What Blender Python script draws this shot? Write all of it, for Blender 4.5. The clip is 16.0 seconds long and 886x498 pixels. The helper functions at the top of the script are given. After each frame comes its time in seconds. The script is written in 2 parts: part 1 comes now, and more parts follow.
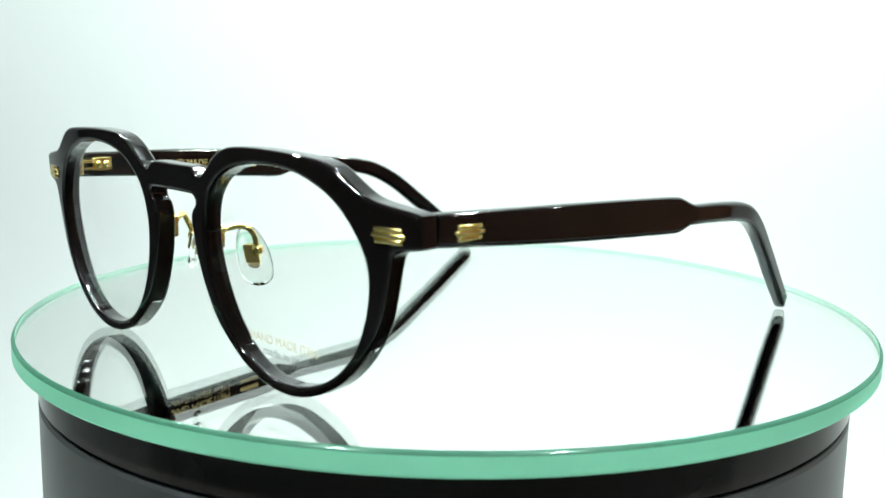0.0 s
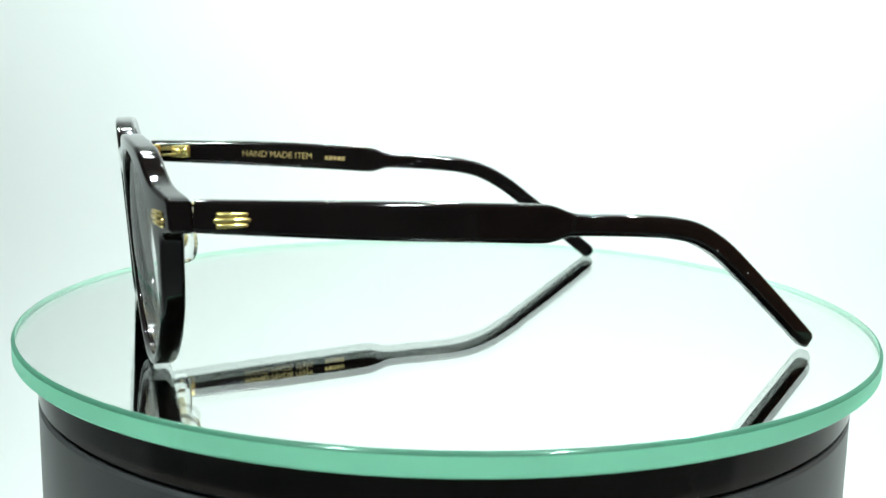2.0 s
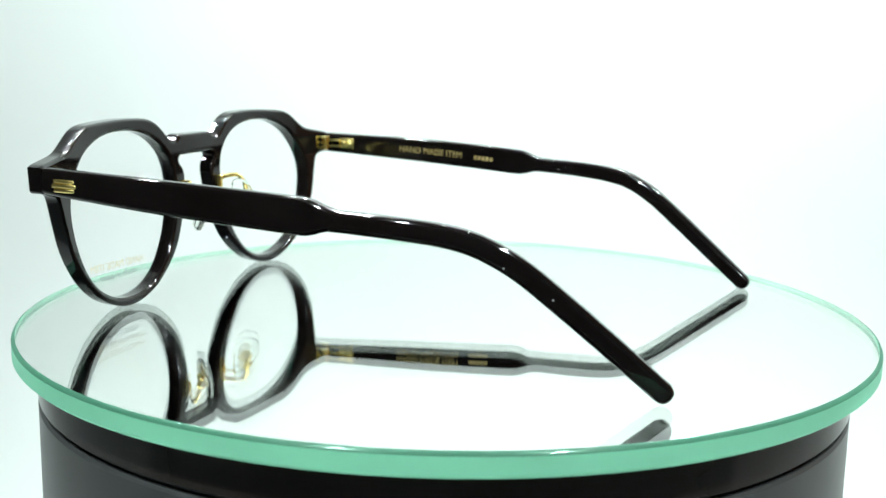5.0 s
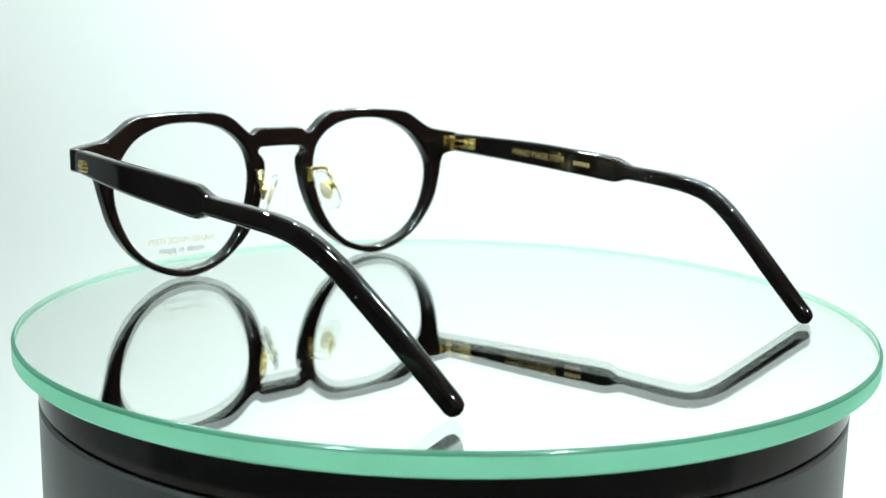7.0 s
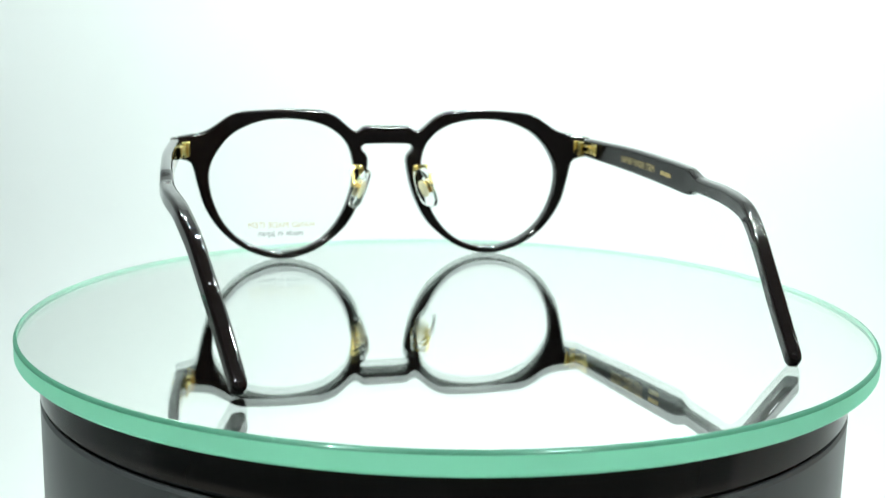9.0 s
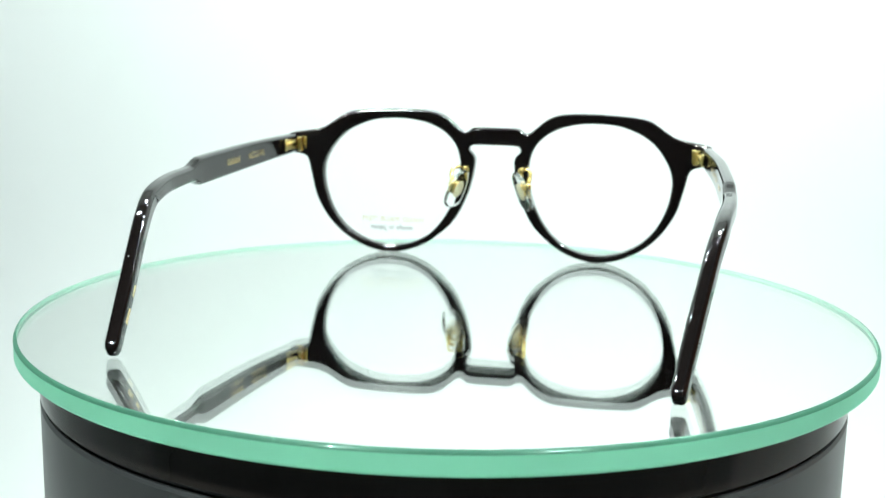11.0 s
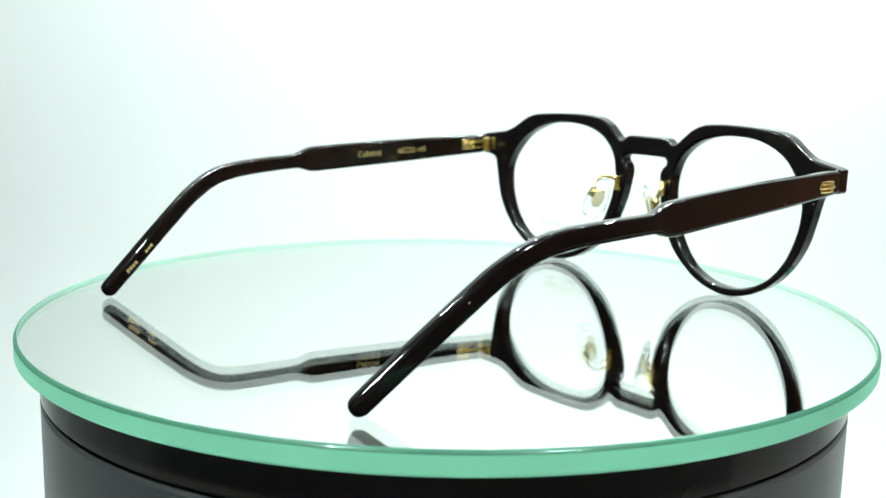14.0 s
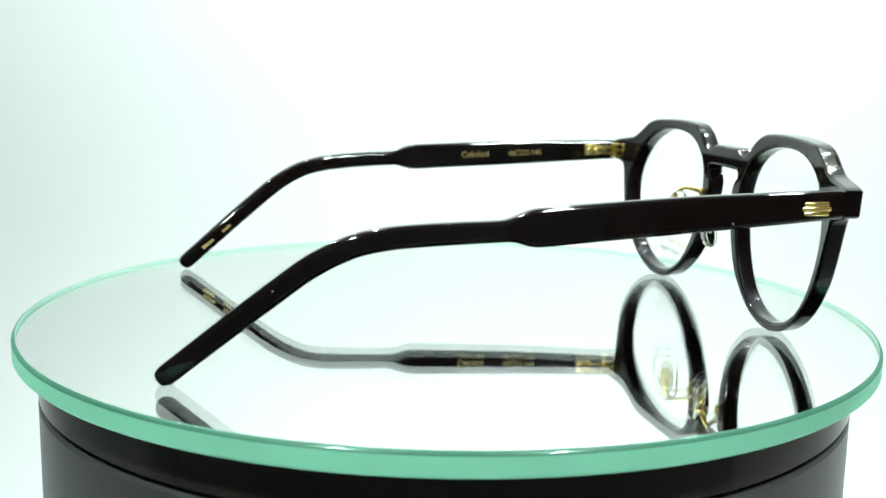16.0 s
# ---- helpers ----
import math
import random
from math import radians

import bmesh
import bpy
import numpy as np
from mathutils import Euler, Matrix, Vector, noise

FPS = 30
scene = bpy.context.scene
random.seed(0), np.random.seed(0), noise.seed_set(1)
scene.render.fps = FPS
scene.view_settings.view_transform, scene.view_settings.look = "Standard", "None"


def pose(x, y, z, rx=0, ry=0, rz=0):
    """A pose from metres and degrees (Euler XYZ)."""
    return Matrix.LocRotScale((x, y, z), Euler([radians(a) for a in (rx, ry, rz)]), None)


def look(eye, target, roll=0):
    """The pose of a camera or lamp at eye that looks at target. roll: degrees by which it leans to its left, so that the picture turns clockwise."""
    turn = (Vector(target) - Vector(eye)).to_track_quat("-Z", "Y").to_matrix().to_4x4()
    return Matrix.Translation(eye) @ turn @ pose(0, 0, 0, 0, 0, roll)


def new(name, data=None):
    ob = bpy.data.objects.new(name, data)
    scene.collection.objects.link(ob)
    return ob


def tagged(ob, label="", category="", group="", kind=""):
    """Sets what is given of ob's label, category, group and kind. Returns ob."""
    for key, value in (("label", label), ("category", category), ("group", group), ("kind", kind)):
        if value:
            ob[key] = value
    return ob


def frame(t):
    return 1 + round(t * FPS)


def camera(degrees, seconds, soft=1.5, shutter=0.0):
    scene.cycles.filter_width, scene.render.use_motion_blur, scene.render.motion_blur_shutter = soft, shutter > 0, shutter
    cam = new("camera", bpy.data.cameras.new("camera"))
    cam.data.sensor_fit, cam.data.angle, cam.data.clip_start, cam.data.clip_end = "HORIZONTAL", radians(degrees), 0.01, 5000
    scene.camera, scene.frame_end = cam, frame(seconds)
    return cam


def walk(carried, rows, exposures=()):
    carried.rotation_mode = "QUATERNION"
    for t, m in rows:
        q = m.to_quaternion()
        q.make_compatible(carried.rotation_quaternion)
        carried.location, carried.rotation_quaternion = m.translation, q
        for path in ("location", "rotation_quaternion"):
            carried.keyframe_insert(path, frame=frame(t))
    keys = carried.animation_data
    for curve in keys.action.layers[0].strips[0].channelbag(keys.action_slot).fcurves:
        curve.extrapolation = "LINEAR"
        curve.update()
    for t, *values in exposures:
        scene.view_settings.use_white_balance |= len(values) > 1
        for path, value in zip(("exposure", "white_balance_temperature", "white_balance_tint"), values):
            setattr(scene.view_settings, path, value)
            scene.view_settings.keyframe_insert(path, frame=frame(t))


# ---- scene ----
cam = camera(44.2, 16.0)
MM = 0.001

# ---- camera: on a tripod in front of the turntable; it only eases back a hair when it refocuses ----
EYE, PITCH, YAW, LEAN = Vector((0.0, -0.2737, 0.06365)), -10.08, 0.197, 1.1


def stand(back):
    m = pose(EYE.x, EYE.y, EYE.z, 90 + PITCH, 0, YAW) @ pose(0, 0, 0, 0, 0, LEAN)
    return m @ Matrix.Translation((0, 0, back))


cam.data.dof.use_dof, cam.data.dof.focus_distance, cam.data.dof.aperture_fstop = True, 0.243, 27
walk(cam, [(0, stand(0)), (7.3, stand(0)), (8.4, stand(0.0011)), (14.4, stand(0.0011)), (15.1, stand(0)), (16, stand(0))])

# ---- light: a white light tent lit by LED lamps over its backdrop and roof, plus added front fill, in a dim room ----
world = bpy.data.worlds.new("world")
scene.world = world
world.use_nodes = True
world.node_tree.nodes["Background"].inputs[0].default_value = (0.9, 1.0, 1.0, 1)
world.node_tree.nodes["Background"].inputs[1].default_value = 0.02
scene.view_settings.exposure = 0.11


def panel_light(name, x, y, z, w, d, watts, target, colour=(0.868, 1.0, 0.966), spread=180):
    lamp = bpy.data.lights.new(name, "AREA")
    lamp.shape, lamp.size, lamp.size_y, lamp.energy, lamp.color = "RECTANGLE", w, d, watts, colour
    lamp.spread = radians(spread)
    ob = new(name, lamp)
    ob.matrix_world = look((x, y, z), target)
    return ob


for lx in (-0.19, -0.09, 0.01, 0.09, 0.17, 0.245, 0.31, 0.58):
    panel_light("backdrop_light", lx, 0.10, 0.46, 0.012, 0.012, 0.90 if lx < -0.1 else 0.73, (lx * 0.9, 0.50, 0.05))
for lx, ly, lz in ((-0.36, 0.17, 0.50), (-0.13, 0.21, 0.52), (0.10, 0.22, 0.52), (0.32, 0.18, 0.50)):
    panel_light("led_lamp", lx, ly, lz, 0.020, 0.020, 0.33, (lx * 0.1, 0.0, 0), spread=70)
# Unseen fill lamps, added to brighten the mirror's green front edge.
for lx in (-0.20, 0.22):
    panel_light("front_fill", lx, -0.34, 0.46, 0.034, 0.034, 0.5, (lx * 0.1, -0.05, 0), spread=70)


# ---- materials ----
def material(name, colour, rough=0.5, metal=0.0, vary=0.08, size=60.0, bump=0.0, bump_size=900.0, coat=0.0, rough_vary=0.0):
    m = bpy.data.materials.new(name)
    m.use_nodes = True
    n, l = m.node_tree.nodes, m.node_tree.links
    b = n["Principled BSDF"]
    b.inputs["Metallic"].default_value = metal
    b.inputs["Roughness"].default_value = rough
    b.inputs["Coat Weight"].default_value = coat
    b.inputs["Coat Roughness"].default_value = 0.03
    co = n.new("ShaderNodeTexCoord")
    tex = n.new("ShaderNodeTexNoise")
    tex.inputs["Scale"].default_value, tex.inputs["Detail"].default_value = size, 6
    l.new(co.outputs["Object"], tex.inputs["Vector"])
    mix = n.new("ShaderNodeMix")
    mix.data_type = "RGBA"
    mix.inputs[6].default_value = (*[c * (1 - vary) for c in colour], 1)
    mix.inputs[7].default_value = (*[min(1, c * (1 + vary)) for c in colour], 1)
    l.new(tex.outputs["Fac"], mix.inputs[0])
    l.new(mix.outputs[2], b.inputs["Base Color"])
    if rough_vary:
        r = n.new("ShaderNodeMapRange")
        r.inputs[3].default_value, r.inputs[4].default_value = max(0, rough - rough_vary), rough + rough_vary
        l.new(tex.outputs["Fac"], r.inputs[0])
        l.new(r.outputs[0], b.inputs["Roughness"])
    if bump:
        fine = n.new("ShaderNodeTexNoise")
        fine.inputs["Scale"].default_value, fine.inputs["Detail"].default_value = bump_size, 4
        l.new(co.outputs["Object"], fine.inputs["Vector"])
        bp = n.new("ShaderNodeBump")
        bp.inputs["Strength"].default_value, bp.inputs["Distance"].default_value = bump, 0.0002
        l.new(fine.outputs["Fac"], bp.inputs["Height"])
        l.new(bp.outputs[0], b.inputs["Normal"])
    return m


def glassy(name, colour, ior, rough=0.0):
    m = bpy.data.materials.new(name)
    m.use_nodes = True
    n, l = m.node_tree.nodes, m.node_tree.links
    n.remove(n["Principled BSDF"])
    g = n.new("ShaderNodeBsdfGlass")
    g.inputs["Color"].default_value, g.inputs["IOR"].default_value, g.inputs["Roughness"].default_value = (*colour, 1), ior, rough
    l.new(g.outputs[0], n["Material Output"].inputs["Surface"])
    return m


def dusty(m, scale=420, reach=0.075):
    """Sparse pale dust specks on a dark polished surface."""
    n, l = m.node_tree.nodes, m.node_tree.links
    b = n["Principled BSDF"]
    under = b.inputs["Base Color"].links[0].from_socket
    co = next(k for k in n if k.bl_idname == "ShaderNodeTexCoord")
    cells, near, pick, both, mix = (n.new(k) for k in ("ShaderNodeTexVoronoi", "ShaderNodeMath", "ShaderNodeMath", "ShaderNodeMath", "ShaderNodeMix"))
    cells.inputs["Scale"].default_value = scale
    l.new(co.outputs["Object"], cells.inputs["Vector"])
    near.operation, near.inputs[1].default_value = "LESS_THAN", reach
    l.new(cells.outputs["Distance"], near.inputs[0])
    split = n.new("ShaderNodeSeparateColor")
    l.new(cells.outputs["Color"], split.inputs[0])
    pick.operation, pick.inputs[1].default_value = "LESS_THAN", 0.16
    l.new(split.outputs[0], pick.inputs[0])
    both.operation = "MULTIPLY"
    l.new(near.outputs[0], both.inputs[0]), l.new(pick.outputs[0], both.inputs[1])
    mix.data_type = "RGBA"
    mix.inputs[7].default_value = (0.35, 0.36, 0.37, 1)
    l.new(both.outputs[0], mix.inputs[0]), l.new(under, mix.inputs[6]), l.new(mix.outputs[2], b.inputs["Base Color"])
    return m


def thin_ink(m, through_colour):
    """Ink so thin that light from behind comes through it."""
    n, l = m.node_tree.nodes, m.node_tree.links
    t, mix = n.new("ShaderNodeBsdfTranslucent"), n.new("ShaderNodeMixShader")
    t.inputs["Color"].default_value = (*through_colour, 1)
    mix.inputs[0].default_value = 0.35
    l.new(n["Principled BSDF"].outputs[0], mix.inputs[1]), l.new(t.outputs[0], mix.inputs[2])
    l.new(mix.outputs[0], n["Material Output"].inputs["Surface"])
    return m


def thin_lens(name, tint):
    m = bpy.data.materials.new(name)
    m.use_nodes = True
    n, l = m.node_tree.nodes, m.node_tree.links
    n.remove(n["Principled BSDF"])
    clear, gloss, mix, lw, po, ma = (n.new(k) for k in ("ShaderNodeBsdfTransparent", "ShaderNodeBsdfGlossy", "ShaderNodeMixShader", "ShaderNodeLayerWeight", "ShaderNodeMath", "ShaderNodeMath"))
    clear.inputs[0].default_value = (*tint, 1)
    gloss.inputs["Roughness"].default_value = 0.01
    lw.inputs[0].default_value = 0.5
    po.operation, po.inputs[1].default_value = "POWER", 4.0
    ma.operation, ma.inputs[1].default_value, ma.inputs[2].default_value = "MULTIPLY_ADD", 0.40, 0.008
    l.new(lw.outputs["Facing"], po.inputs[0]), l.new(po.outputs[0], ma.inputs[0]), l.new(ma.outputs[0], mix.inputs[0])
    l.new(clear.outputs[0], mix.inputs[1]), l.new(gloss.outputs[0], mix.inputs[2])
    l.new(mix.outputs[0], n["Material Output"].inputs["Surface"])
    return m


def edge_glass(name, colour, rough, skin, share):
    """Ground glass: the green that light gains inside the plate is put into its colour; a share of matt skin scatters
    it.
    """
    m = material(name, skin, 0.35, vary=0.05, size=150, bump=0.05, bump_size=1500)
    n, l = m.node_tree.nodes, m.node_tree.links
    clear, both = n.new("ShaderNodeBsdfGlass"), n.new("ShaderNodeMixShader")
    clear.inputs["Color"].default_value, clear.inputs["IOR"].default_value, clear.inputs["Roughness"].default_value = (*colour, 1), 1.52, rough
    g, mix = n.new("ShaderNodeBsdfTranslucent"), n.new("ShaderNodeMixShader")
    g.inputs["Color"].default_value = (*skin, 1)
    mix.inputs[0].default_value = 0.6
    l.new(n["Principled BSDF"].outputs[0], mix.inputs[1]), l.new(g.outputs[0], mix.inputs[2])
    both.inputs[0].default_value = share
    l.new(mix.outputs[0], both.inputs[1]), l.new(clear.outputs[0], both.inputs[2])
    l.new(both.outputs[0], n["Material Output"].inputs["Surface"])
    return m


CELLULOID = dusty(material("black_celluloid", (0.0042, 0.0031, 0.0030), 0.05, vary=0.5, size=120, bump=0.003, bump_size=500, rough_vary=0.015))
GOLD = material("polished_gold", (1.0, 0.76, 0.28), 0.24, 1.0, vary=0.06, size=900, bump=0.05, bump_size=2500, rough_vary=0.05)
PRINT_GOLD = material("gold_print", (0.62, 0.47, 0.20), 0.35, 0.6, size=2000, vary=0.2)
PRINT_SOFT = thin_ink(material("soft_grey_print", (0.14, 0.145, 0.15), 0.5, size=2000, vary=0.2), (0.20, 0.21, 0.21))
PRINT_PALE = thin_ink(material("pale_gold_print", (0.58, 0.49, 0.30), 0.5, 0.0, size=2000, vary=0.2), (0.62, 0.53, 0.34))
DEMO_LENS = thin_lens("clear_demo_lens", (0.998, 1.0, 0.999))
SILICONE = glassy("clear_nose_pad", (0.99, 1.0, 0.99), 1.36, 0.02)
CREAM = material("cream_plate", (0.88, 0.78, 0.55), 0.4, size=900, vary=0.1)
GLASS = glassy("float_glass", (0.974, 0.987, 0.979), 1.52)
SILVER = material("mirror_silvering", (0.80, 0.81, 0.80), 0.0, 1.0, vary=0.005, size=20)
EDGE = edge_glass("ground_glass_edge", (0.62, 1.0, 0.86), 0.2, (0.40, 1.0, 0.70), 0.4)
# Same glass as EDGE; the bevel's darker shading is put into the colour.
BEVEL = edge_glass("shaded_bevel_glass", (0.62, 0.90, 0.80), 0.1, (0.13, 0.40, 0.27), 0.45)
BASE = dusty(material("satin_black_plastic", (0.050, 0.052, 0.053), 0.32, vary=0.15, size=80, bump=0.02, bump_size=1200, rough_vary=0.05), 160, 0.05)
# The brown cast in this black stands in for a warm reflection.
LIP = material("glossy_black_lip", (0.022, 0.018, 0.016), 0.13, vary=0.25, size=60, bump=0.01, bump_size=900, rough_vary=0.03)
# Near-black colour puts the shade of the drum's gap into the groove.
GROOVE_SHADE = material("groove_shade", (0.006, 0.006, 0.006), 0.6, vary=0.2)
FABRIC = material("white_tent_fabric", (0.84, 0.86, 0.855), 0.9, vary=0.015, size=9, bump=0.15, bump_size=1800)
WOOD = material("brown_wood_veneer", (0.40, 0.15, 0.065), 0.5, vary=0.25, size=14, bump=0.1, bump_size=300)
ROOM = material("dim_room_wall", (0.36, 0.38, 0.39), 0.9, vary=0.1, size=3)


# ---- mesh helpers ----
def part(name, bm, mat, parent=None, label="", smooth=True, angle=35):
    me = bpy.data.meshes.new(name)
    bm.to_mesh(me)
    bm.free()
    for m in (mat if isinstance(mat, (list, tuple)) else [mat]):
        me.materials.append(m)
    if smooth:
        me.shade_smooth()
        me.set_sharp_from_angle(angle=radians(angle))
    ob = new(name, me)
    ob.parent = parent
    if label:
        ob["label"] = label
    return ob


def even_shading(ob):
    """Large faces keep their own normals; only the rounded edges blend."""
    mod = ob.modifiers.new("even_normals", "WEIGHTED_NORMAL")
    mod.keep_sharp, mod.weight = True, 90
    return ob


def thing(name, label, category, kind=""):
    return tagged(new(name), label, category, kind=kind)


def ring_loft(bm, rings, cap=True, closed=True):
    """Skin between rings of equal point counts."""
    vs = [[bm.verts.new(p) for p in r] for r in rings]
    k = len(vs[0])
    for a, b in zip(vs, vs[1:]):
        for i in range(k if closed else k - 1):
            bm.faces.new((a[i], a[(i + 1) % k], b[(i + 1) % k], b[i]))
    if cap:
        bm.faces.new(vs[0][::-1])
        bm.faces.new(vs[-1])
    bmesh.ops.recalc_face_normals(bm, faces=bm.faces)
    return bm


def smooth_loop(points, steps=6, closed=True):
    """A Catmull-Rom curve through control points."""
    p = [Vector(q) for q in points]
    n, out = len(p), []
    for i in range(n if closed else n - 1):
        if closed:
            a, b, c, d = p[i - 1], p[i], p[(i + 1) % n], p[(i + 2) % n]
        else:
            a, b, c, d = p[max(i - 1, 0)], p[i], p[i + 1], p[min(i + 2, n - 1)]
        for s in range(steps):
            t = s / steps
            out.append(0.5 * ((2 * b) + (c - a) * t + (2 * a - 5 * b + 4 * c - d) * t * t + (3 * b - a - 3 * c + d) * t ** 3))
    if not closed:
        out.append(p[-1])
    return out


def flat_plate(loops, depth, bevel):
    """A plate in the xy plane with bevelled edges from closed loops (the first outer, the others holes)."""
    cu = bpy.data.curves.new("plate", "CURVE")
    cu.dimensions, cu.fill_mode = "2D", "BOTH"
    cu.extrude, cu.bevel_depth, cu.bevel_resolution, cu.offset = depth / 2 - bevel, bevel, 4, -bevel
    for lp in loops:
        sp = cu.splines.new("POLY")
        sp.points.add(len(lp) - 1)
        for pt, q in zip(sp.points, lp):
            pt.co = (q[0], q[1], 0, 1)
        sp.use_cyclic_u = True
    ob = new("plate", cu)
    me = bpy.data.meshes.new_from_object(ob.evaluated_get(bpy.context.evaluated_depsgraph_get()))
    bpy.data.objects.remove(ob)
    bm = bmesh.new()
    bm.from_mesh(me)
    bpy.data.meshes.remove(me)
    bmesh.ops.remove_doubles(bm, verts=bm.verts, dist=1e-6)
    return bm


def lettering(name, text, height, m, mat, parent, width=None, label=""):
    """Printed letters as a thin raised mesh; m maps text x to the reading direction. width: the true length of the line."""
    cu = bpy.data.curves.new("text", "FONT")
    cu.body, cu.size, cu.align_x, cu.align_y, cu.extrude = text, 1.0, "LEFT", "BOTTOM_BASELINE", 0.0
    ob = new("text", cu)
    me = bpy.data.meshes.new_from_object(ob.evaluated_get(bpy.context.evaluated_depsgraph_get()))
    bpy.data.objects.remove(ob)
    bm = bmesh.new()
    bm.from_mesh(me)
    bpy.data.meshes.remove(me)
    xs = [v.co.x for v in bm.verts]
    lo, span = min(xs), max(xs) - min(xs)
    sy = height / 0.7
    sx = width / span if width else sy
    for v in bm.verts:
        v.co = m @ Vector(((v.co.x - lo) * sx, v.co.y * sy, 0))
    return part(name, bm, mat, parent, label, smooth=False)


def bars(name, spans, height, m, mat, parent, label=""):
    bm = bmesh.new()
    for a, b in spans:
        vs = [bm.verts.new(m @ Vector(q)) for q in ((a, 0, 0), (b, 0, 0), (b, height, 0), (a, height, 0))]
        bm.faces.new(vs)
    return part(name, bm, mat, parent, label, smooth=False)


def box(bm, lo, hi, m=None, bevel=0.0):
    r = bmesh.ops.create_cube(bm, size=1.0)
    vs = r["verts"]
    for v in vs:
        v.co = Vector([lo[i] + (v.co[i] + 0.5) * (hi[i] - lo[i]) for i in range(3)])
    if bevel:
        es = list({e for v in vs for e in v.link_edges})
        got = bmesh.ops.bevel(bm, geom=es, offset=bevel, segments=2, profile=0.5, affect="EDGES")
        vs = list({v for f in got["faces"] for v in f.verts} | {v for v in vs if v.is_valid})
    if m:
        bmesh.ops.transform(bm, matrix=m, verts=vs)
    return vs


def tube(bm, path, radius, sides=10, ends=True):
    """A round wire along a path; radius a number or one for each point."""
    rings = []
    for i, p in enumerate(path):
        t = (path[min(i + 1, len(path) - 1)] - path[max(i - 1, 0)]).normalized()
        a = t.cross(Vector((0.3, 0.2, 1))).normalized()
        b = t.cross(a)
        r = radius[i] if isinstance(radius, (list, tuple)) else radius
        rings.append([p + r * (a * math.cos(2 * math.pi * k / sides) + b * math.sin(2 * math.pi * k / sides)) for k in range(sides)])
    ring_loft(bm, rings, cap=ends)


def lathe(bm, profile, sides=160):
    """A turned form round z from (radius, height) pairs; closed top and bottom."""
    rings = [[(r * math.cos(2 * math.pi * k / sides), r * math.sin(2 * math.pi * k / sides), z) for k in range(sides)] for r, z in profile]
    return ring_loft(bm, rings)


# ---- the tent: a seamless white sweep, open towards the camera, and an added bounce panel ----
def sweep_sheet():
    bm = bmesh.new()
    prof = [(-0.20, -0.30), (0.25, -0.30)]
    prof += [(0.25 + 0.25 * math.sin(a), -0.05 - 0.25 * math.cos(a)) for a in [radians(8 * k) for k in range(1, 12)]]
    prof += [(0.50, 0.0), (0.50, 0.62)]
    for off in (0.0, 0.004):
        near, far = [[bm.verts.new((x, p[0] + off, p[1] - off)) for p in prof] for x in (-1.0, 1.0)]
        for i in range(len(prof) - 1):
            bm.faces.new((near[i], far[i], far[i + 1], near[i + 1]))
    bmesh.ops.recalc_face_normals(bm, faces=bm.faces)
    return part("backdrop", bm, FABRIC)


tagged(sweep_sheet(), "seamless white fabric sweep of a photo tent", "backdrop", kind="structure")
# Unseen white panel, added to bounce light into the mirror's edge.
b = bmesh.new()
box(b, (-0.62, 0.24, 0.622), (0.62, 0.496, 0.64))
tagged(part("bounce_panel", b, FABRIC, smooth=False), "added white bounce panel above the backdrop, out of view", "tent panel", kind="structure")

# the dim room round the tent
for nm, lo, hi in (("floor", (-1.6, -1.6, -0.36), (1.1, 1.6, -0.306)), ("wall_north", (-1.6, 1.6, -0.36), (1.1, 1.7, 1.8)), ("wall_south", (-1.6, -1.7, -0.36), (1.1, -1.6, 1.8)),
                   ("wall_left", (-1.7, -1.7, -0.36), (-1.6, 1.7, 1.8)), ("roof", (-1.7, -1.7, 1.8), (1.14, 1.7, 1.9))):
    b = bmesh.new()
    box(b, lo, hi)
    tagged(part(nm, b, ROOM, smooth=False), "plain grey painted surface of the dim studio", "room wall", kind="structure")
b = bmesh.new()
box(b, (1.1, -1.7, -0.36), (1.14, 1.7, 1.8))
tagged(part("wall_right", b, WOOD, smooth=False), "warm brown wood-veneer wall beside the photo tent", "room wall", kind="structure")


# ---- turntable ----
def build_turntable():
    t = thing("turntable", "glossy black round motorised display turntable under the mirror disc", "turntable")
    b = bmesh.new()
    lathe(b, [(0.0938, -0.30), (0.0973, -0.297), (0.0988, -0.290), (0.0990, -0.0163), (0.0985, -0.0157), (0.05, -0.0156)])
    part("base_body", b, BASE, t, "satin black drum")
    b = bmesh.new()
    lathe(b, [(0.05, -0.0160), (0.0976, -0.0159), (0.0976, -0.0145), (0.05, -0.0144)])
    part("groove", b, GROOVE_SHADE, t, "recessed gap, painted near-black for its shade")
    b = bmesh.new()
    lathe(b, [(0.05, -0.0147), (0.0985, -0.01465), (0.0990, -0.0141), (0.0990, -0.0062), (0.0980, -0.0055), (0.05, -0.0054)])
    platter = part("platter", b, LIP, t, "black turning platter")
    return t, platter


TABLE, PLATTER = build_turntable()


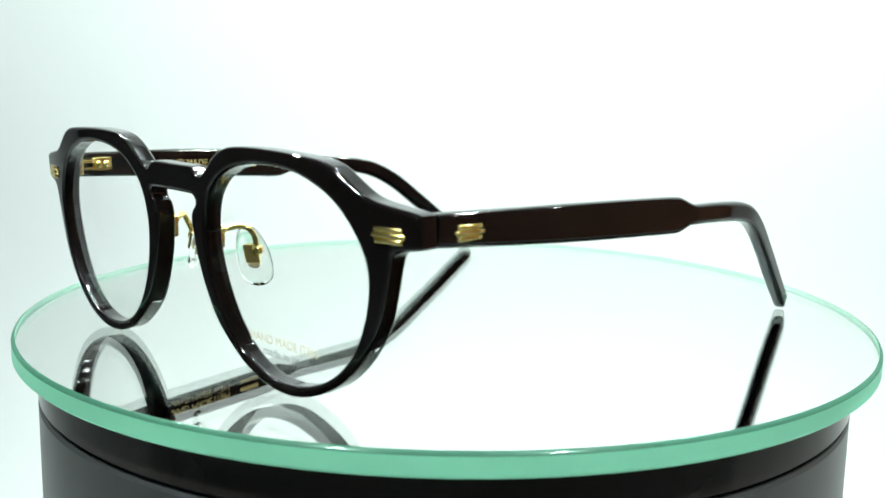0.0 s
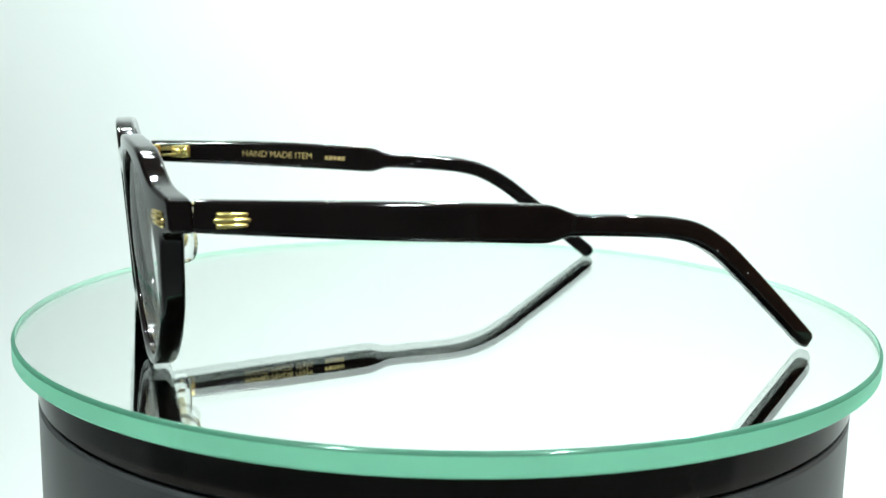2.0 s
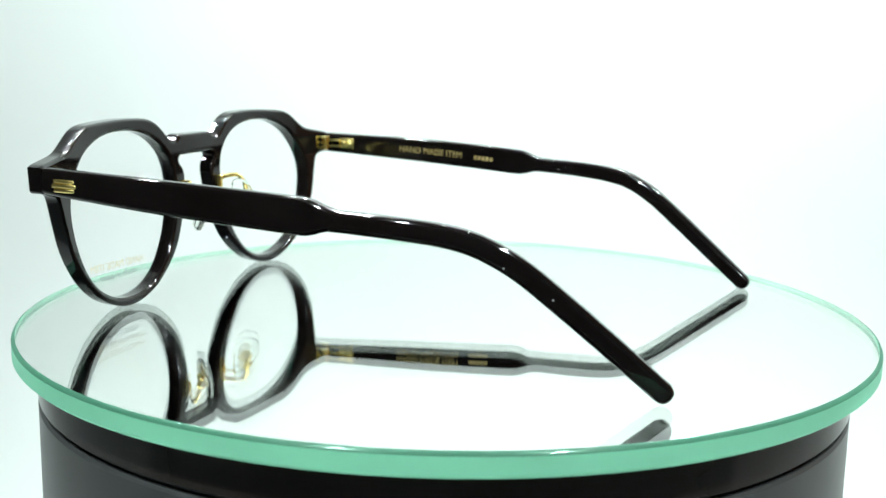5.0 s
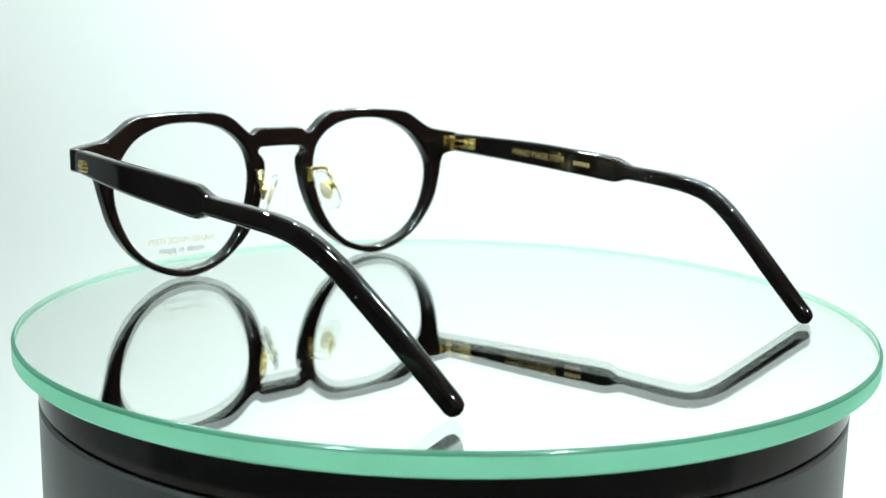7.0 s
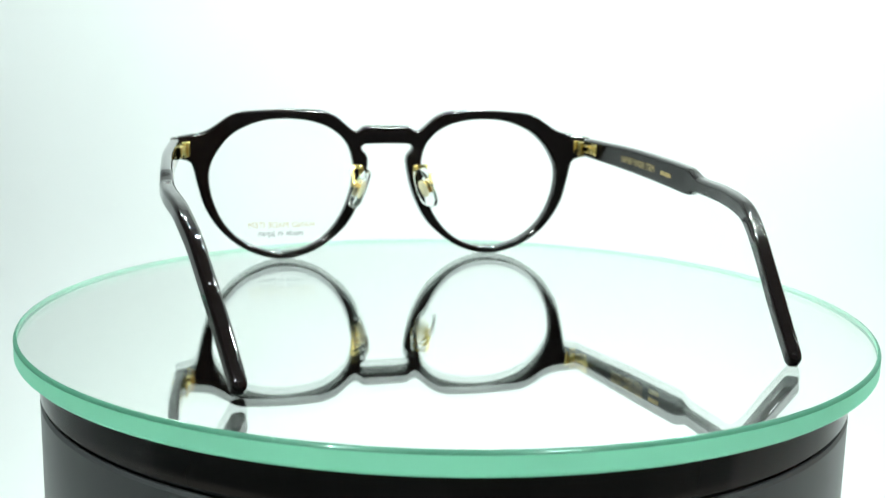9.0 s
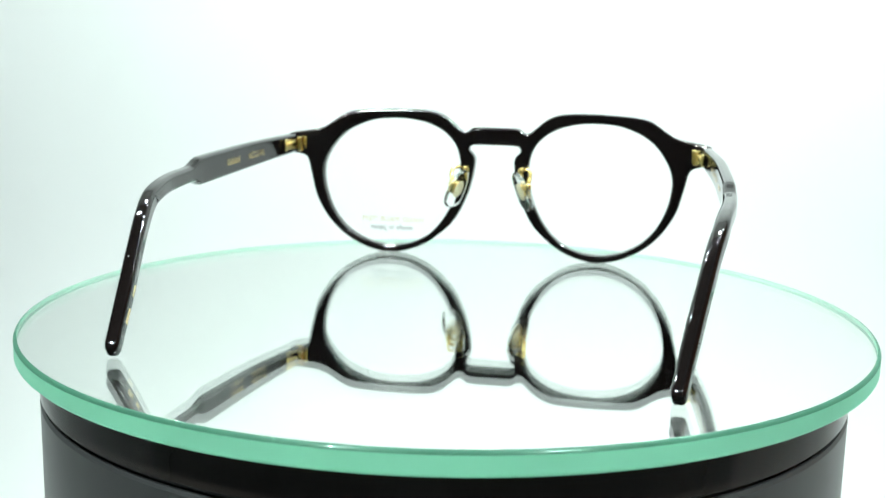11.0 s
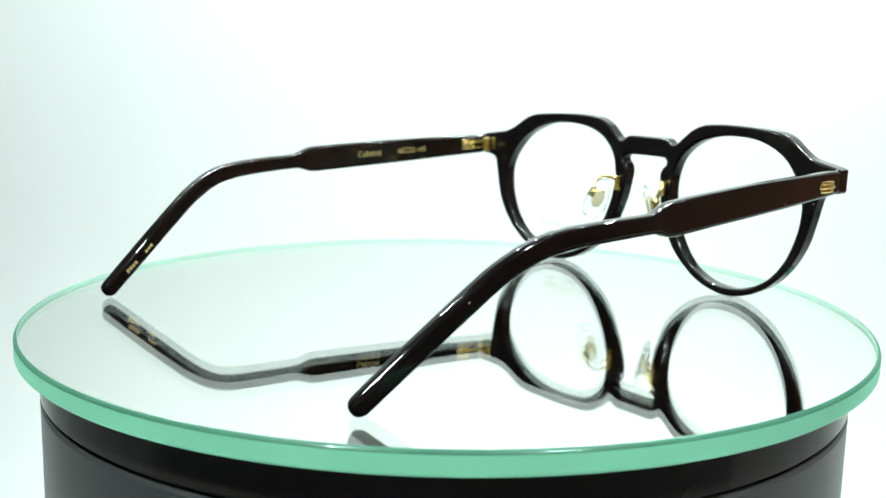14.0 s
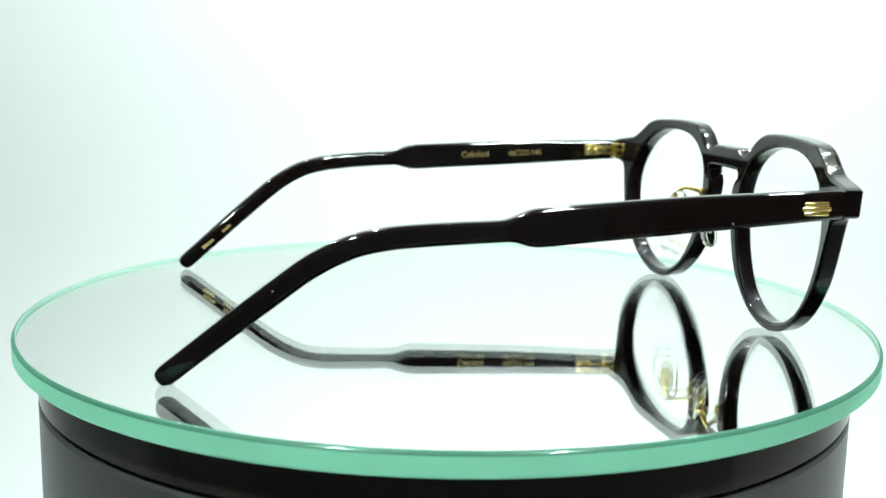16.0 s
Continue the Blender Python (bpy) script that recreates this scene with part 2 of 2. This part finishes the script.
# ---- mirror disc: float glass with a silvered back and a ground green edge ----
def build_disc():
    d = thing("mirror_disc", "round mirror of thick glass with green ground edge on the turntable", "mirror")
    R, H, C = 0.1045, 0.00495, 0.0008
    prof = [(R - C, 0.0), (R - C * 0.3, -C * 0.3), (R, -C), (R, -H + C), (R - C, -H)]
    n = 240
    circle = lambda r, z: [(r * math.cos(2 * math.pi * k / n), r * math.sin(2 * math.pi * k / n), z) for k in range(n)]
    bm = bmesh.new()
    bm.faces.new([bm.verts.new(p) for p in circle(*prof[0])])
    part("glass_face", bm, GLASS, d, "clear polished glass face", smooth=False)
    bm = bmesh.new()
    bm.faces.new([bm.verts.new(p) for p in circle(*prof[-1])][::-1])
    part("silvering", bm, SILVER, d, "silvered back", smooth=False)
    bm = bmesh.new()
    ring_loft(bm, [circle(*p) for p in prof[:3]], cap=False)
    part("bevel", bm, BEVEL, d, "green polished bevel, its darker shading put in the colour", angle=60)
    bm = bmesh.new()
    ring_loft(bm, [circle(*p) for p in prof[2:]], cap=False)
    part("ground_edge", bm, EDGE, d, "green ground glass edge", angle=20)
    return d


DISC = build_disc()
DISC.location.x = 0.0004


# ---- eyeglasses: origin on the turning axis, front towards +y, right lens on +x ----
# half of the front's outer line, from the bridge's top round to its underside (mm)
TOP = ((0, 41.3), (6.4, 41.3), (8.0, 40.7), (9.3, 39.8), (11.0, 40.0), (13.2, 41.8), (15.8, 44.0), (18.7, 45.5), (22.0, 46.2), (29, 46.5), (37, 46.3),
       (44.5, 45.8), (47.6, 45.2), (50.2, 44.0), (54.6, 41.0), (57.4, 39.7), (61, 39.0), (65.4, 38.3), (67.0, 37.8))
LOW = ((67.1, 32.5), (66.4, 31.9), (63.2, 31.4), (61.2, 30.4), (60.3, 28), (59.3, 23.6), (57.4, 17.1), (53.9, 11.1), (49.4, 6.3), (44.2, 2.9), (38.7, 0.8), (33.7, 0.1),
       (28.2, 0.8), (22.2, 3.1), (16.5, 7.2), (12.5, 11.5), (9.6, 16.9), (7.7, 22.2), (6.7, 27), (6.3, 30.6), (7.0, 32.6), (8.0, 33.6), (8.3, 34.5), (7.6, 35.4), (6.2, 35.7), (0, 35.8))
EYE_LINE = ((11.3, 28.9), (12.6, 34.5), (15.6, 38.4), (20.0, 41.2), (25.6, 42.8), (32, 43.3), (38.6, 42.8), (44.3, 41.0), (49.0, 38.2), (52.8, 33.8), (55.1, 29.1),
            (55.5, 24.5), (54.4, 18.7), (51.8, 12.7), (48.0, 8.0), (43.2, 4.8), (37.8, 3.0), (32.8, 2.6), (27.2, 3.4), (21.5, 6.2), (16.9, 11.0), (13.5, 17.3), (11.7, 23.5))
EYE_LINE = tuple((33.4 + (x - 33.4) * 1.014, 23.4 + (z - 23.4) * 1.01) for x, z in EYE_LINE)
THICK = 4.4


def bow(x, z):
    """The front's middle surface: bowed round the face and leaning."""
    return 76.5 - 5.6 * abs(x / 66.7) ** 3.2 + 0.075 * (z - 34.2)


def on_front(x, z, out):
    return Vector((x, bow(x, z) + out, z)) * MM


def half_line():
    a = smooth_loop([(*p, 0) for p in TOP], 4, closed=False)
    b = smooth_loop([(*p, 0) for p in LOW], 4, closed=False)
    return a + b


def build_front(g):
    h = half_line()
    outer = [(p.x, p.y) for p in h] + [(-p.x, p.y) for p in h[-2:0:-1]]
    eye = [(p.x, p.y) for p in smooth_loop([(*p, 0) for p in EYE_LINE], 4)]
    bm = flat_plate([outer, eye, [(-x, z) for x, z in eye]], THICK, 0.85)
    bmesh.ops.triangulate(bm, faces=[f for f in bm.faces if len(f.verts) > 4])
    for k in range(-43, 44):
        bmesh.ops.bisect_plane(bm, geom=bm.verts[:] + bm.edges[:] + bm.faces[:], dist=1e-5, plane_co=(1.53 * k, 0, 0), plane_no=(1, 0, 0))
    for v in bm.verts:
        v.co = on_front(v.co.x, v.co.y, v.co.z)
    bmesh.ops.reverse_faces(bm, faces=bm.faces)
    return even_shading(part("front_frame", bm, CELLULOID, g, "glossy black celluloid front with keyhole bridge", angle=30))


def build_lens(g, side):
    eye = [(side * p.x, p.y) for p in smooth_loop([(*p, 0) for p in EYE_LINE], 4)]
    cx, cz = side * 33.4, 23.4
    bm = bmesh.new()
    rings = []
    for s, out in ((1.012, 0.7), (1.012, -0.4)):
        rings.append([on_front(cx + (x - cx) * s, cz + (z - cz) * s, out) for x, z in eye])
    front = [[on_front(cx + (x - cx) * s, cz + (z - cz) * s, 0.7 + 1.7 * (1 - s * s)) for x, z in eye] for s in (0.05, 0.3, 0.55, 0.8)]
    ring_loft(bm, front + rings[:1], cap=True)
    return part("lens", bm, DEMO_LENS, g, "clear demo lens")


def ridged_bar(m, parent, label="gold ridged rivet plaque"):
    """A small plaque of three half-round ridges, the middle one longer."""
    bm = bmesh.new()
    box(bm, (-0.0029, -0.00145, -0.0004), (0.0029, 0.00145, 0.00012), m, 0.0001)
    for zc, half, r in ((-0.98, 2.95, 0.55), (0, 3.45, 0.60), (0.98, 2.95, 0.55)):
        rings = []
        for x, s in ((-half, 0.35), (-half + 0.18, 0.8), (-half + 0.45, 1), (half - 0.45, 1), (half - 0.18, 0.8), (half, 0.35)):
            rings.append([m @ (Vector((x, zc + r * s * math.cos(a), -0.35 + 1.15 * r * s * (0.25 + math.sin(a)))) * MM) for a in [math.pi * k / 10 for k in range(11)]])
        ring_loft(bm, rings, cap=True)
    return part("rivet_plaque", bm, GOLD, parent, label)


# temple stations: y, centre x, centre z, half height, half thickness (mm)
STATIONS = ((68.7, 65.5, 34.9, 3.0, 1.75), (56, 66.8, 34.35, 3.25, 1.55), (36, 68.2, 33.5, 3.65, 1.5), (14.8, 68.8, 32.4, 3.8, 1.5), (4.0, 69.0, 31.75, 3.8, 1.5), (1.2, 69, 31.6, 3.45, 1.55),
            (-1.7, 69, 31.45, 2.5, 1.65), (-4.4, 69, 31.2, 2.15, 1.75), (-13, 68.5, 30.8, 2.18, 1.75), (-19, 67.9, 30.4, 2.22, 1.7), (-25.5, 67.0, 29.7, 2.25, 1.7), (-32, 66.1, 28.1, 2.28, 1.68),
            (-39.3, 64.5, 24.2, 2.28, 1.68), (-47, 62.8, 18.2, 2.26, 1.65), (-55.3, 60.9, 11.4, 2.22, 1.7), (-66.4, 58.6, 2.2, 2.1, 1.55))
# how each arm was bent: length and drop of the tail, and how far it tucks in
STRETCH = {-1: (0.998, 0.45, 0.022), 1: (1.016, -0.4, 0.0)}


def stations(side):
    long, drop, tuck = STRETCH[side]
    return [(s[0] * (long if s[0] < 0 else 1), s[1] + tuck * min(0, s[0] + 22), s[2] + drop * min(1, max(0, (30 - s[0]) / 30)) * min(1, (70 + s[0]) / 20 if drop > 0 else 1), s[3], s[4]) for s in STATIONS]


def temple_point(y, side):
    rows = stations(side)
    for a, b in zip(rows, rows[1:]):
        if b[0] <= y <= a[0]:
            t = (a[0] - y) / (a[0] - b[0])
            return [a[i] + t * (b[i] - a[i]) for i in range(5)]


def build_temple(g, side):
    rows = stations(side)
    line = smooth_loop([(s[1], s[0], s[2]) for s in rows], 5, closed=False)
    size = smooth_loop([(s[3], s[4], 0) for s in rows], 5, closed=False)
    # rounded tip
    d = (line[-1] - line[-2]).normalized()
    for k in (35, 60, 78):
        a = radians(k)
        line.append(line[75] + d * 1.9 * math.sin(a))
        size.append(size[75] * math.cos(a))
    rings = []
    for i, (p, s) in enumerate(zip(line, size)):
        t = (line[min(i + 1, len(line) - 1)] - line[max(i - 1, 0)]).normalized()
        w = t.cross(Vector((0, 0, 1))).normalized()
        up = w.cross(t).normalized()
        if i == 0:
            s = s * 0.97
        # a flat-sided section with rounded corners
        r = min(0.72 * s.y, 0.72 * s.x)
        ring = []
        for q in range(4):
            cx, cz = (1, -1, -1, 1)[q], (1, 1, -1, -1)[q]
            for k in range(9):
                a = radians(90 * q + 90 * k / 8)
                v = p + w * (cx * (s.y - r) + r * math.cos(a)) + up * (cz * (s.x - r) + r * math.sin(a))
                ring.append(Vector((side * v.x, v.y, max(v.z, 0.05))) * MM)
        rings.append(ring)
    bm = bmesh.new()
    ring_loft(bm, rings)
    t = even_shading(part("temple", bm, CELLULOID, g, "glossy black celluloid temple arm", angle=40))
    y, x, z, _, ht = temple_point(62.2, side)
    ridged_bar(frame_on(Vector((side * (x + ht), y, z - 0.35)) * MM, (0, side, 0), (0, 0, 1)), t)
    return t


def frame_on(at, right, up):
    """A pose whose x runs along right, y along up and z out of the surface."""
    r, u = Vector(right).normalized(), Vector(up).normalized()
    n = r.cross(u)
    return Matrix.Translation(at) @ Matrix((r, u, n)).transposed().to_4x4()


def mirrored(bm, side):
    bmesh.ops.transform(bm, matrix=Matrix.Diagonal((side * MM, MM, MM, 1)), verts=bm.verts)
    bmesh.ops.recalc_face_normals(bm, faces=bm.faces)
    return bm


def build_hinge(g, side):
    """A five-barrel hinge: a leaf with tongues on the front, a leaf with two screws on the temple."""
    h = thing("hinge", "", "")
    h.parent = g
    bm = bmesh.new()
    box(bm, (61.2, 69.9, 32.5), (64.3, 70.9, 37.0), bevel=0.25)
    for k in (0, 2, 4):
        box(bm, (61.9, 67.8, 32.6 + k * 0.88), (63.7, 70.2, 33.38 + k * 0.88), bevel=0.12)
    part("front_leaf", mirrored(bm, side), GOLD, h, "gold leaf with three tongues")
    bm = bmesh.new()
    box(bm, (63.7, 57.8, 33.0), (64.75, 63.2, 36.5), bevel=0.5)
    for k in (1, 3):
        box(bm, (62.7, 62.6, 32.65 + k * 0.88), (64.3, 67.6, 33.33 + k * 0.88), bevel=0.12)
    part("temple_leaf", mirrored(bm, side), GOLD, h, "gold leaf with two tongues")
    for yy, zz in ((59.4, 34.75), (61.7, 34.75)):
        bm = bmesh.new()
        rings = [[Vector((x, yy + r * math.cos(a), zz + r * math.sin(a))) for a in [math.pi * k / 8 for k in range(16)]] for x, r in ((63.9, 0.95), (63.5, 0.95), (63.25, 0.75), (63.12, 0.4))]
        ring_loft(bm, rings)
        part("screw", mirrored(bm, side), GOLD, h, "domed gold screw head")
    for k in range(5):
        bm = bmesh.new()
        z0 = 32.55 + k * 0.88
        tube(bm, [Vector((side * 62.7, 67.4, z)) * MM for z in (z0, z0 + 0.1, z0 + 0.70, z0 + 0.80)], [1.0 * MM, 1.2 * MM, 1.2 * MM, 1.0 * MM], 14)
        part("knuckle", bm, GOLD, h)
    return h


def build_nose_pad(g, side):
    n = thing("nose_pad", "", "")
    n.parent = g
    V = lambda x, y, z: Vector((side * x, y, z)) * MM
    # gold arm: from the rim's back, out, down and round to the box behind the pad
    bm = bmesh.new()
    tube(bm, smooth_loop([V(9.0, 73.4, 28.3), V(9.6, 71.6, 28.6), V(10.6, 70.2, 29.0), V(11.8, 69.0, 28.9), V(12.5, 67.8, 27.6), V(12.3, 67.0, 25.8), V(11.9, 66.6, 24.3)], 5, closed=False), 0.6 * MM, 10)
    part("pad_arm", bm, GOLD, n, "bent gold wire arm")
    bm = bmesh.new()
    box(bm, (8.0 * MM, 72.3 * MM, 24.6 * MM), (9.5 * MM, 74.2 * MM, 29.0 * MM), Matrix.Diagonal((side, 1, 1, 1)), 0.4 * MM)
    bmesh.ops.create_uvsphere(bm, u_segments=14, v_segments=8, radius=0.95 * MM, matrix=Matrix.Translation(V(9.0, 72.6, 28.4)))
    bmesh.ops.recalc_face_normals(bm, faces=bm.faces)
    part("arm_mount", bm, GOLD, n, "gold mounting plate on the rim")
    face = frame_on(V(9.9, 66.2, 22.5), Vector((side * 0.62, -0.78, 0.05)), Vector((-side * 0.36, 0.0, 0.93)))
    bm = bmesh.new()
    box(bm, (-0.0015, -0.0019, -0.0022 if side > 0 else 0.0010), (0.0015, 0.0021, -0.0010 if side > 0 else 0.0022), face, 0.0004)
    bmesh.ops.create_uvsphere(bm, u_segments=14, v_segments=8, radius=1.3 * MM, matrix=Matrix.Translation(V(11.9, 66.4, 23.9)))
    bmesh.ops.recalc_face_normals(bm, faces=bm.faces)
    part("pad_box", bm, GOLD, n)
    # clear D-shaped pad with a dished face
    loop = smooth_loop([(0, 6.2, 0), (1.9, 5.4, 0), (3.2, 2.6, 0), (3.8, -1.2, 0), (3.3, -4.6, 0), (1.4, -6.3, 0), (-1.4, -6.2, 0), (-3.0, -4.4, 0), (-3.2, -0.8, 0), (-2.7, 3.0, 0), (-1.6, 5.5, 0)], 4)
    bm = bmesh.new()
    rings = [[face @ (Vector((q.x * s, q.y * s, z - side * 0.35 * s * s)) * MM) for q in loop] for s, z in ((0.1, -0.8), (0.7, -0.9), (0.92, -0.75), (1.0, -0.25), (1.0, 0.25), (0.92, 0.75), (0.7, 0.9), (0.1, 0.8))]
    ring_loft(bm, rings)
    pad = part("pad", bm, SILICONE, n, "clear silicone pad")
    core = smooth_loop([(0, 2.6, 0), (1.3, 1.6, 0), (1.6, -0.6, 0), (0.9, -2.6, 0), (-0.9, -2.6, 0), (-1.6, -0.6, 0), (-1.3, 1.6, 0)], 4)
    bm = bmesh.new()
    ring_loft(bm, [[face @ (Vector((q.x * k, q.y * k, z - side * 0.25)) * MM) for q in core] for k, z in ((0.8, -0.22), (1.0, -0.1), (1.0, 0.1), (0.8, 0.22))])
    part("pad_core", bm, CREAM, pad, "cream core plate inside the pad")
    return n


def inner_face(side, y, length, dz):
    """A pose on the inner face of an arm for a line of print that begins at y and reads with the arm's slope."""
    end = y - side * length
    a, b = temple_point(y, side), temple_point(end, side)
    p = Vector((side * (a[1] - a[4]), y, a[2]))
    q = Vector((side * (b[1] - b[4]), end, b[2]))
    r = (q - p).normalized()
    n = Vector((-side, 0, 0))
    u = n.cross(r).normalized()
    return frame_on((p + n * 0.12 + u * dz) * MM, r, u)


def build_eyeglasses():
    g = thing("eyeglasses", "glossy black celluloid eyeglasses with gold rivets standing open on the mirror", "eyeglasses")
    front = build_front(g)
    for side in (-1, 1):
        lens = build_lens(g, side)
        if side < 0:
            at = lambda x, z, o=2.9: frame_on(on_front(x, z, 0) + Vector((0, o * MM - 0.0006, 0)), (-1, 0, 0), (0, 0.08, 1))
            lettering("lens_print", "HAND MADE ITEM", 1.75 * MM, at(-23.2, 9.4, 2.05), PRINT_PALE, lens, 20.6 * MM, "pale gold lettering on the lens")
            lettering("lens_print", "made in japan", 1.75 * MM, at(-26.8, 6.9, 1.95), PRINT_SOFT, lens, 14.0 * MM, "grey lettering on the lens")
        temple = build_temple(g, side)
        slope = (bow(62.5, 33.4) - bow(59.5, 33.4)) / 3.0
        ridged_bar(frame_on(on_front(side * 60.8, 34.0, THICK / 2), (-1, -side * slope, 0), (0, 0.08, 1)), front)
        build_hinge(g, side)
        build_nose_pad(g, side)
        if side < 0:
            lettering("inscription", "Celluloid", 1.9 * MM, inner_face(side, 18.6, 9, -0.8), PRINT_GOLD, temple, 8.6 * MM, "gold stamped lettering")
            lettering("inscription", "46\u25a122-145", 1.7 * MM, inner_face(side, 33.6, 11, -0.8), PRINT_GOLD, temple, 10.6 * MM, "gold stamped size marking")
            tipm = inner_face(side, -61.5, 9, -0.7)
            bars("tip_stamp", [(k * 0.00105, k * 0.00105 + 0.0008) for k in range(4)] + [(0.0075 + k * 0.00105, 0.0083 + k * 0.00105) for k in range(3)], 0.0014, tipm, PRINT_GOLD, temple, "small gold stamped marks")
        else:
            lettering("inscription", "HAND MADE ITEM", 1.9 * MM, inner_face(side, 42.5, 21, -0.8), PRINT_GOLD, temple, 21.0 * MM, "gold stamped lettering")
            bars("code_stamp", [(k * 0.0013, k * 0.0013 + 0.001) for k in range(5)], 0.0012, inner_face(side, 17.5, 6, -0.8), PRINT_GOLD, temple, "gold stamped code")
    return g


GLASSES = build_eyeglasses()


# ---- what turns: platter, mirror and eyeglasses together, clockwise from above ----
TURN = ((0, 134.96), (0.5, 128.27), (1, 121.61), (2, 108.27), (3, 95.07), (4, 81.99), (6.5, 48.84), (7.5, 35.45), (8.5, 21.86), (9, 15.1), (11.5, -17.83), (12.5, -30.97),
        (13.5, -44.11), (14.5, -57.51), (15.5, -71.18), (16, -77.96))


def motions():
    for ob in (GLASSES, DISC, PLATTER):
        x, y, z = ob.location
        walk(ob, [(t, pose(x, y, z, 0, 0, a)) for t, a in TURN])


motions()
